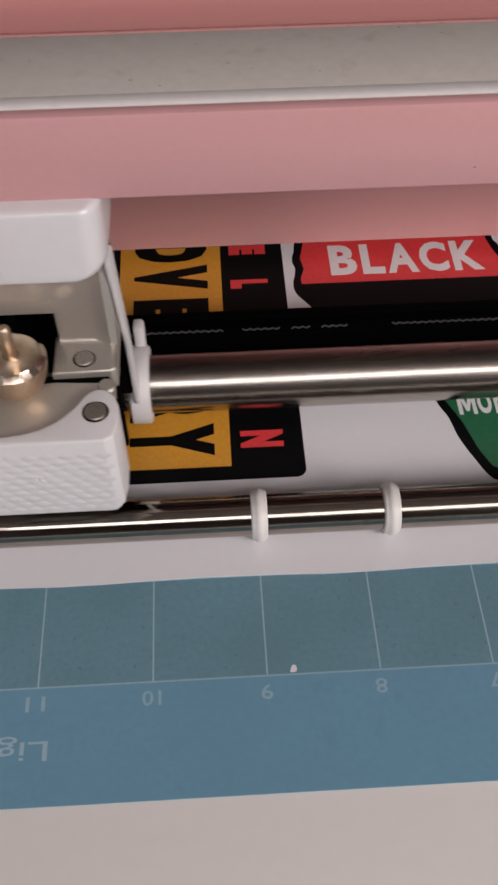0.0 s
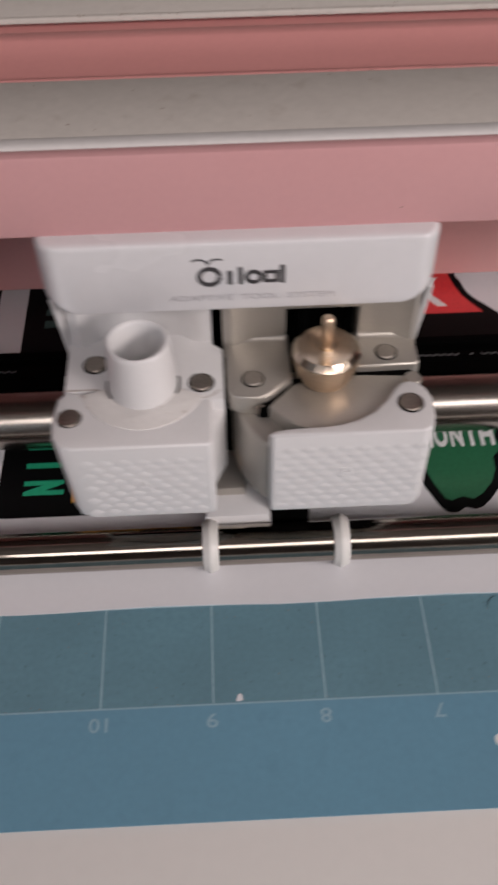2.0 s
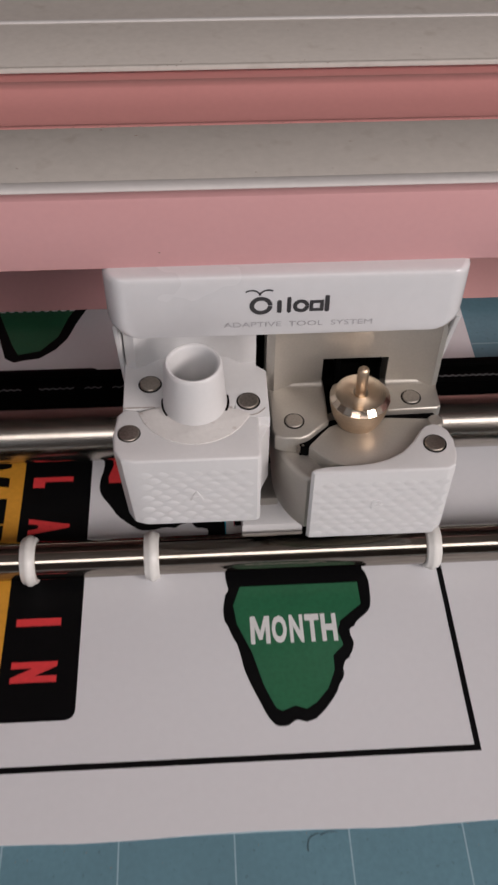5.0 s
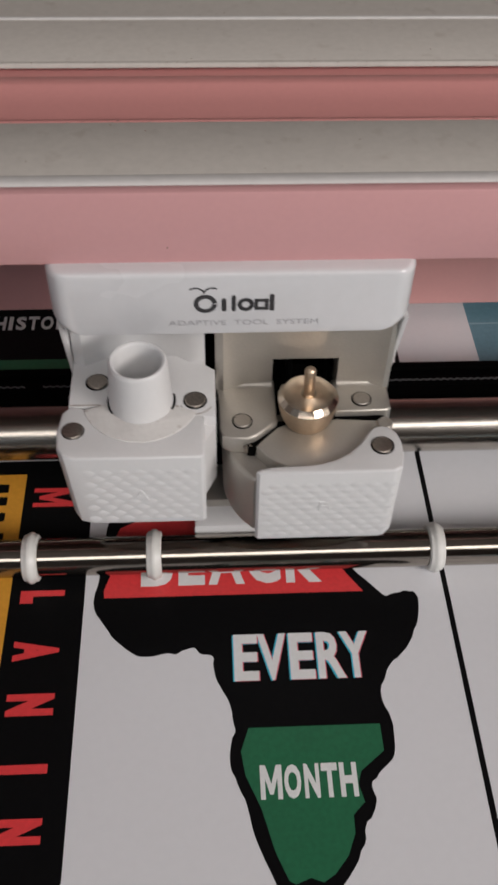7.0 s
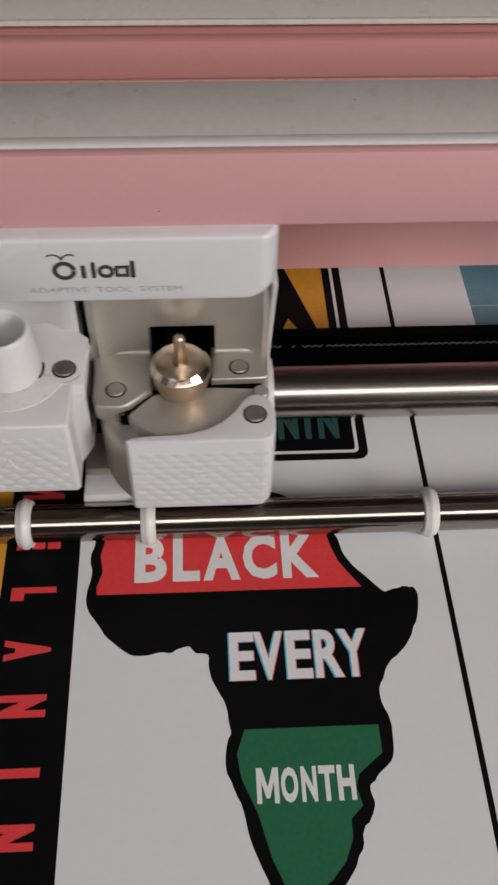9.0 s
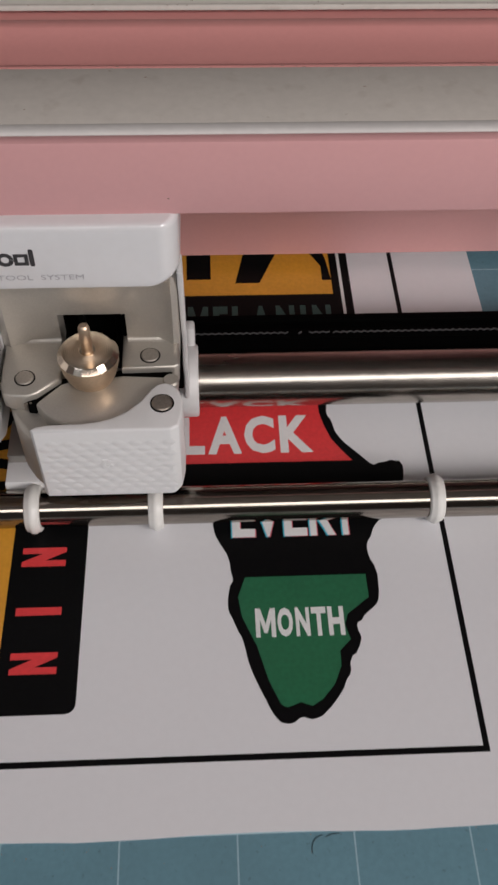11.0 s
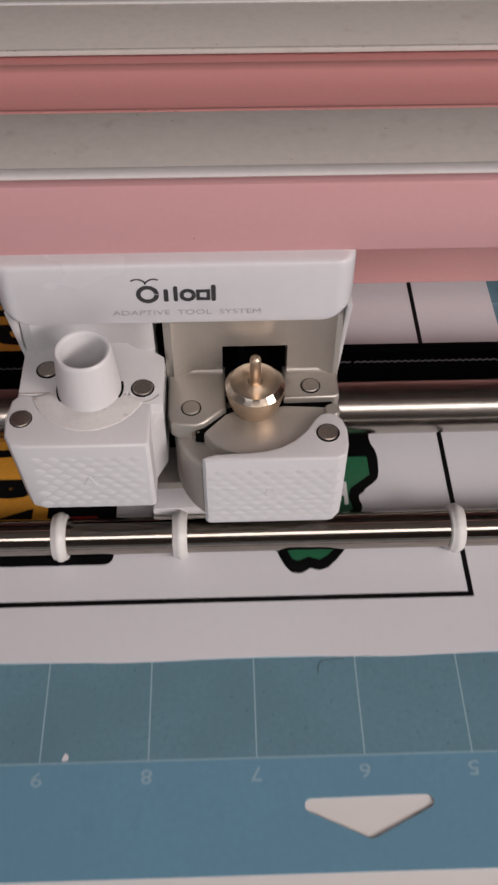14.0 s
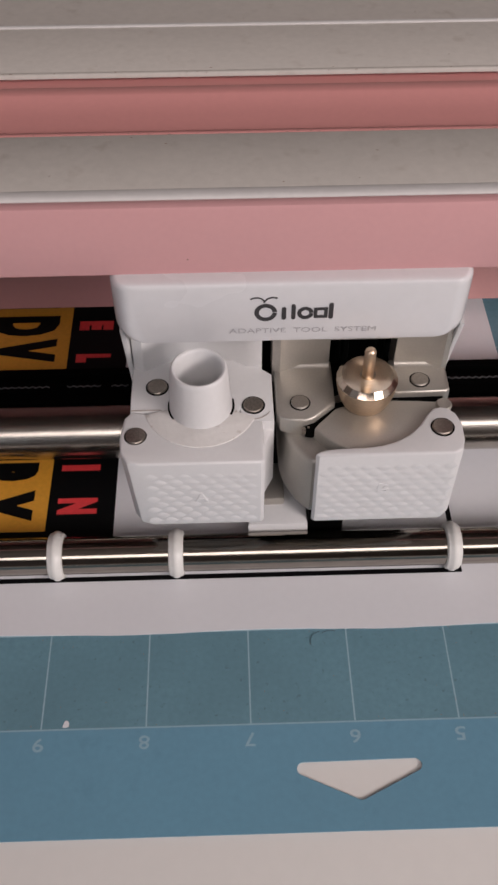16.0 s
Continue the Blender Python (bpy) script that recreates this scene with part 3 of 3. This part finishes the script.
def scale_mesh(pitch=3.7, row=2.05, rise=0.14):
    bm = bmesh.new()
    h = row * 0.62
    low = [(-pitch * 0.5, 0), (-pitch * 0.25, -h * 0.72), (0, -h), (pitch * 0.25, -h * 0.72), (pitch * 0.5, 0), (pitch * 0.25, h * 0.72), (0, h), (-pitch * 0.25, h * 0.72)]
    c = [bm.verts.new((x, 0, z)) for x, z in low]
    d = [bm.verts.new((x * 0.55, -rise, z * 0.4 + h * 0.1)) for x, z in low]
    bm.faces.new(d)
    for i in range(8):
        bm.faces.new((c[i], c[(i + 1) % 8], d[(i + 1) % 8], d[i]))
    return finish(bm, "scale", WHITE, 40)


SCALE = scale_mesh()


def grip(parent, x0, x1, z0, z1, y, pitch=3.7, row=2.05, skip=None):
    """Rows of small raised scales on a front face, each a piece."""
    for k in range(int((z1 - z0) / row) + 1):
        z, x = z0 + k * row, x0 + (k % 2) * pitch / 2
        while x <= x1 + 0.01:
            if not (skip and skip[0] < x < skip[1] and skip[2] < z < skip[3]):
                part("scale", SCALE, None, parent).location = (x * MM, y * MM, z * MM)
            x += pitch


# cover
rings = []
for k in range(8):
    a = radians(90 * k / 7)
    q, y = 1 - math.sin(a), 14.4 + 5.6 * (1 - math.cos(a))
    pts = rounded(-53.3 + 4.4 * q, 24.0 - 4.4 * q, 73.1 + 0.6 * q, 89.9 - (1.1, 0.42, 0.1, 0, 0, 0, 0, 0)[k], 4.6 - 1.4 * q, 8, (1, 1, 0.35, 0.35))
    rings.append([(x, y, z) for x, z in pts])
rings.append([(x, 38.0, z) for x, y, z in rings[-1]])
cover = part("cover", loft(rings), WHITE_GLOSS, carriage, "glossy white cover", 60)
# brand mark as plain shapes
LY = 14.36


def mark(pts, mat_, name="brand_mark"):
    return part(name, prism(pts, LY - 0.05, LY + 0.05, plane="xz"), mat_, cover)


mark(arc(-20.4, 82.0, 2.45, 3, 357, 28) + arc(-20.4, 82.0, 1.45, 357, 3, 28), LOGO_GREY)
for x0, x1, z1 in ((-17.0, -16.0, 83.4), (-14.9, -14.0, 84.2), (-6.9, -5.9, 84.4)):
    mark(rounded(x0, x1, 79.9, z1, 0.4, 3), LOGO_GREY)
mark(arc(-11.9, 81.65, 1.75, 3, 357, 24) + arc(-11.9, 81.65, 0.85, 357, 3, 24), LOGO_GREY)
mark(arc(-8.6, 81.65, 2.1, 46, 404, 4) + arc(-8.6, 81.65, 1.0, 404, 46, 4), LOGO_GREY)
for a0, a1, ox in ((20, 130, -22.4), (60, 165, -18.9)):
    mark(arc(ox, 84.3, 2.1, a0, a1, 10) + arc(ox, 84.3, 1.75, a1, a0, 10), LOGO_GREY)
m = Matrix.Translation((-12.3, LY - 0.03, 76.8)) @ Matrix.Rotation(radians(90), 4, "X")
part("lettering", lettering("ADAPTIVE  TOOL  SYSTEM", 32.0, 1.35, -0.01, m, 0.04), TEXT_GREY, cover, "small grey lettering")

# chassis
for x0, x1 in ((-52.6, -51.4), (23.0, 24.2)):
    part("side_plate", prism([(17, 75), (23, 75), (33, 34), (35, 20), (30, 18), (27.5, 42)], x0, x1, 0.3, 2, plane="yz"), WHITE, carriage, "white side plate")
part("back_plate", join(box(-51.2, 22.8, 30.0, 31.8, 22, 75, 0.3), box(-24, 20, 28.5, 30.2, 3, 50, 0.3), box(-8.4, 1.0, 9, 28.5, 1.5, 20, 0.3)), BLACK, carriage, "dark back plate")
part("bushing", join(lathe([(8.0, 0), (9.8, 0.2), (10.2, 0.6), (10.2, 4.6), (9.8, 5.2), (8.0, 5.3)], 21.3, 40.0, 13.8, 40, "x"), box(23.0, 25.8, 45.2, 49.0, 12, 29, 0.8)), WHITE, carriage, "white rod bushing with a tab")
part("foot", prism([(-24.5, 8), (-8.6, 8), (-8.6, 22), (-11, 27), (-24.5, 27)], 4.2, 11.5, 0.8, 2), WHITE, carriage, "white guide foot")

# Raised block behind the foot; the grey metal colour stands in for shade.
part("shelf", box(-24.2, -14.6, 14.5, 27, 9, 14.2, 0.6), SATIN, carriage, "shelf between the clamps, its shade painted grey")

# accessory clamp
ZA = 58.6
clamp_a = part("accessory_clamp", prism([(-51.4, 26), (-51.4, 7.6)] + arc(-35.2, 10.0, 9.2, 195, 345, 16) + [(-25.6, 4.0), (-18.6, 4.0), (-18.6, 18.6), (-20.8, 20.4), (-20.8, 26)],
                                        ZA - 17, ZA, 0.5, 2), WHITE, carriage, "white accessory clamp")
part("back_wall", join(prism([(-51.0, 25), (-51.0, 21.5), (-48.6, 20.2), (-43.0, 23.4), (-27.6, 23.4), (-24.6, 21.2), (-20.8, 21.2), (-20.8, 29), (-51.0, 29)], ZA - 0.5, 76, 0.4, 2),
                       box(-50.5, -21, 26, 29.8, 30, ZA, 0.3)), WHITE, clamp_a)
jaw = prism([(-53.4, 0.0), (-53.0, -4.4), (-51.4, -6.9), (-48.6, -7.8), (-22.0, -7.8), (-21.2, -7.1), (-21.2, 4.2)] + arc(-35.2, 11.0, 11.4, 325, 214, 14) + [(-48.2, 7.2), (-50.8, 7.8), (-52.6, 5.8)],
            ZA - 23.2, ZA + 0.1, 0.6, 3)
for v in jaw.verts:
    if v.co.z < ZA - 12 and v.co.x < -46:
        v.co.x += 1.6 * (ZA - 12 - v.co.z) / 12
part("jaw", jaw, WHITE, clamp_a, "white clamp jaw")
part("collar", prism(arc(-35.2, 9.6, 13.1, 194, 340, 26) + arc(-35.2, 9.4, 7.0, 345, 190, 26), ZA - 1.5, ZA + 0.35, 0.3, 2), SOILED, clamp_a, "soiled white collar")
part("body_side", prism([(-22.6, -4), (-18.6, 4), (-18.6, 20), (-24, 20), (-24, -4)], ZA - 22, ZA - 3, 0.8, 2), WHITE, clamp_a)
grip(clamp_a, -46.6, -23.6, ZA - 21.2, ZA - 4.0, -7.78)
pins(clamp_a, [(-45.4, 15.1), (-23.2, 8.8), (-49.8, 0.3)], ZA + 0.05)
# Black arcs on the surface paint the darkness of the slits; nothing is cut.
part("gap", join(prism(arc(-35.2, 8.9, 7.6, 170, 212, 8) + arc(-35.2, 8.9, 6.9, 212, 170, 8), ZA + 0.1, ZA + 0.42), prism(arc(-35.2, 8.9, 7.7, -24, 14, 8) + arc(-35.2, 8.9, 6.9, 14, -24, 8), ZA + 0.1, ZA + 0.42)), BLACK, clamp_a, "black strips for the shaded slit round the adapter")
# Thin dark strips draw the shadow line where jaw and body meet.
part("seam", join(prism([(-51.2, 7.75), (-44.6, 7.75), (-43.2, 6.6), (-42.95, 6.8), (-44.5, 8.05), (-51.2, 8.05)], ZA + 0.02, ZA + 0.14),
                  prism(arc(-23.2, 8.8, 4.3, 200, 330, 12) + arc(-23.2, 8.8, 4.1, 330, 200, 12), ZA + 0.02, ZA + 0.14)), SEAM_SHADE, clamp_a, "thin seam, its shade drawn as a dark strip")
part("pen_adapter", lathe([(4.7, -8), (7.35, -8), (7.2, 0.5), (6.4, 11.8), (6.25, 12.5), (5.9, 12.85), (5.5, 12.8), (5.2, 12.4), (5.1, 11.6), (4.7, -2), (0.05, -2)], -35.2, 8.9, ZA, 48), WHITE, clamp_a, "hollow white pen adapter", 50)

# blade clamp, moves up and down
blade_clamp = empty("blade_clamp")
blade_clamp.parent = carriage
ZB = 51.3
BX, BY = 2.5, 10.2
ledge = join(prism([(-18.0, 6.8), (-17.2, 4.8), (-15.4, 3.8), (-11.4, 3.5), (-9.4, 4.4), (-4.4, 8.8), (-4.4, 22), (-18.0, 22)], ZB - 5.2, ZB, 0.6, 3),
             prism([(9.4, 11.4), (21.6, 11.6), (22.6, 12.4), (22.6, 22), (9.4, 22)], ZB - 6, ZB, 0.6, 3))
part("ledge", ledge, SATIN, blade_clamp, "satin metal ledge")
wall = join(prism([(-18.4, 27), (-18.4, 19.6), (-16.6, 18.6), (-12, 20.4), (-5.0, 20.6), (-5.0, 27)], ZB - 4, ZB + 8.3),
            prism([(10.5, 27), (10.5, 20.6), (18, 20.4), (21.4, 18.6), (22.8, 19.4), (22.8, 27)], ZB - 4, ZB + 8.3),
            prism([(-18.4, 27), (-18.4, 19.6), (-16.6, 18.6), (-12, 20.4), (-5.0, 20.6), (10.5, 20.6), (18, 20.4), (21.4, 18.6), (22.8, 19.4), (22.8, 27)], ZB + 8.3, 80))
part("back_wall", wall, SATIN, blade_clamp, "satin metal back wall")
for x0, x1 in ((-17.6, -5.0), (10.5, 22.0)):
    part("fillet", prism([(18.8, ZB - 0.4), (20.9, ZB - 0.4), (20.9, ZB + 1.2)] + arc(19.3, ZB + 1.3, 1.3, 0, -80, 6), x0, x1, plane="yz"), SATIN, blade_clamp)
part("rail", box(-1.2, 0.2, 25.4, 28, ZB - 5, ZB + 11, 0.2), BLACK, blade_clamp)
part("rail", box(7.4, 8.8, 25.4, 28, ZB - 5, ZB + 11, 0.2), BLACK, blade_clamp)
part("holder", lathe([(9.5, -16), (12.5, -15), (12.8, -14), (12.8, -0.6), (12.2, 0.0), (0.05, 0.0)], BX + 0.6, BY - 3.0, ZB - 8.0, 56), SATIN, blade_clamp, "round satin metal holder")
part("disc", prism(arc(2.6, 8.6, 13.4, 212, 330, 30) + [(20.8, 6.6), (21.6, 8.2), (20.6, 9.4), (9.6, 10.2), (-2.8, 8.6), (-4.4, 7.9), (-8.8, 3.2), (-9.5, 2.2)], ZB - 7, ZB - 1.3, 0.4, 3), SATIN, blade_clamp, "satin metal clamp plate")
part("side_body", prism(arc(2.5, 10.2, 19.5, 182, 229, 16) + [(-4.6, -4.0), (-4.6, 22), (-17.0, 22)], ZB - 24.6, ZB - 5.1, 1.4, 4), SATIN, blade_clamp)
jaw_b = prism([(-9.9, -6.4), (-9.2, -7.1), (20.8, -7.1), (22.6, -6.0), (23.4, -3.0), (23.5, 1.6), (22.6, 4.4), (21.2, 6.0), (19.4, 6.6), (17.6, 6.1), (16.2, 4.6),
               (14.2, 1.5), (11.2, -1.5), (7.9, -3.4), (4.6, -4.4), (1.0, -4.85), (-3.0, -4.9), (-6.6, -5.1), (-8.8, -5.6)],
              ZB - 24.9, ZB + 0.25, 0.6, 3)
for x in (19.8, 20.6, 21.4, 22.1, 22.6, 23.0):
    bmesh.ops.bisect_plane(jaw_b, geom=jaw_b.verts[:] + jaw_b.edges[:] + jaw_b.faces[:], plane_co=(x, 0, 0), plane_no=(1, 0, 0))
for v in jaw_b.verts:
    if v.co.z < ZB - 18 and v.co.x > 19.0:
        v.co.z += 4.6 - math.sqrt(max(0.0, 4.6 ** 2 - (v.co.x - 19.0) ** 2))
part("jaw", jaw_b, WHITE, blade_clamp, "white blade clamp jaw")
grip(blade_clamp, -7.6, 20.4, ZB - 22.9, ZB - 3.4, -7.08)
m = Matrix.Translation((6.0, -7.1, ZB - 12)) @ Matrix.Rotation(radians(90), 4, "X")
part("lettering", lettering("B", 2.6, 3.2, 0.02, m, 0.2), WHITE, blade_clamp, "raised white letter")
m = Matrix.Translation((-35.5, -7.8, ZA - 12.5)) @ Matrix.Rotation(radians(90), 4, "X")
part("lettering", lettering("A", 3.0, 3.2, 0.0, m, 0.2), WHITE, clamp_a, "raised white letter")
pins(blade_clamp, [(-12.5, 8.8), (15.9, 15.1)], ZB + 0.02, 2.1, "satin metal pin head", PALE_PIN, 0.3)
pins(blade_clamp, [(18.9, 0.3)], ZB + 0.28)
# Black filler keeps the gap dark where the lit holder would show.
part("slot", prism([(-11.6, 2.7), (-10.0, 2.4), (-8.0, 3.6), (-3.6, 7.4), (9.6, 9.4), (21, 8.8), (21, 12.4), (9, 12.4), (-5, 10), (-11.6, 4.4)], ZB - 5.0, ZB - 1.9), BLACK, blade_clamp, "black filler for the shade behind the plate")
part("hinge", lathe([(1.6, -5), (1.9, -1.2), (1.6, -0.7), (0.05, -0.6)], 20.7, 8.3, ZB, 24), SATIN, blade_clamp)
part("latch", join(box(-12.4, -11.5, 2.2, 3.0, ZB - 3.6, ZB - 1.8, 0.2), box(-11.2, -10.6, 2.7, 3.2, ZB - 3.6, ZB - 1.7, 0.15)), PIN, blade_clamp)
gold = [(4.5, -1.6), (5.2, -0.9), (5.85, 0.6), (6.35, 2.3), (6.7, 4.0), (6.86, 5.2), (6.86, 5.9), (5.9, 7.1), (5.8, 7.4)]
for i in range(9):
    r = 5.8 - i * 0.43
    gold += [(r, 7.5 + i * 0.02), (r - 0.12, 7.26 + i * 0.02), (r - 0.28, 7.44 + i * 0.02)]
gold += [(1.85, 7.5), (1.75, 6.0), (1.28, 6.0), (1.25, 13.8), (1.3, 14.3), (1.15, 14.9), (0.8, 15.3), (0.4, 15.45), (0.02, 15.5)]
part("blade_housing", lathe(gold, BX, BY, ZB, 64), GOLD, blade_clamp, "champagne gold blade housing", 22)
part("bevel_ring", lathe([(6.7, 5.8), (6.96, 6.0), (6.96, 6.25), (6.0, 7.25), (5.8, 7.5)], BX, BY, ZB, 22), SHINY_GOLD, blade_clamp, "bright faceted rim of the blade housing", 8)


# ---------------------------------------------------------------- motion of the things
FEED = [(0, -35.4), (0.5, -31.7), (1, -31.9), (1.5, -33.8), (2, -35.3), (2.5, -41.5), (3, -45.1), (3.5, -59.3), (4, -74.2), (4.2, -77.5), (6.3, -122.9), (6.5, -127.5), (7, -130.9), (7.5, -133.4), (8, -132.3), (8.5, -136.7), (9, -140.1), (9.2, -136.8), (11.3, -100.2), (11.5, -97.2), (12, -86.4), (12.5, -88.7), (13, -85.6), (13.5, -70.7), (14, -55.6), (14.5, -37.5), (15, -30.2), (15.5, -41.8), (16, -42.6)]
SLIDE = [(0, -127.9), (0.1, -125.6), (0.2, -124.2), (0.3, -120.0), (0.4, -114.8), (0.5, -109.0), (1, -84.1), (1.5, -66.6), (1.8, -65.4), (1.9, -62.0), (2, -52.2), (2.1, -44.3), (2.2, -34.0), (2.3, -23.4), (2.4, -12.6), (2.5, -3.6), (3, -0.6), (3.5, 7.8), (4, 6.3), (4.2, 6.2), (6.3, 1.2), (6.5, 1.1), (7, -8.7), (7.5, -15.1), (8, -20.8), (8.5, -24.9), (9, -36.1), (9.2, -42.0), (11.3, -58.8), (11.5, -58.1), (12, -47.5), (12.5, -37.2), (13, -30.1), (13.2, -29.8), (13.5, -26.1), (14, -26.5), (14.5, -20.8), (15, -11.9), (15.1, -10.3), (15.2, -7.7), (15.3, -4.5), (15.4, -1.5), (15.5, -0.2), (16, 0.0)]
LIFT = [(0, 0), (1.6, 0), (1.72, 7.8), (2.56, 7.8), (2.68, 0), (15.82, 0), (15.92, 7.8), (16, 7.8)]


def motions():
    walk(mat, [(t, pose(0, y * MM, 0)) for t, y in FEED])
    walk(sheet, [(t, pose(0, y * MM, 0)) for t, y in FEED])
    walk(carriage, [(t, pose(x * MM, 0, 0)) for t, x in SLIDE])
    walk(blade_clamp, [(t, pose(0, 0, z * MM)) for t, z in LIFT])


motions()
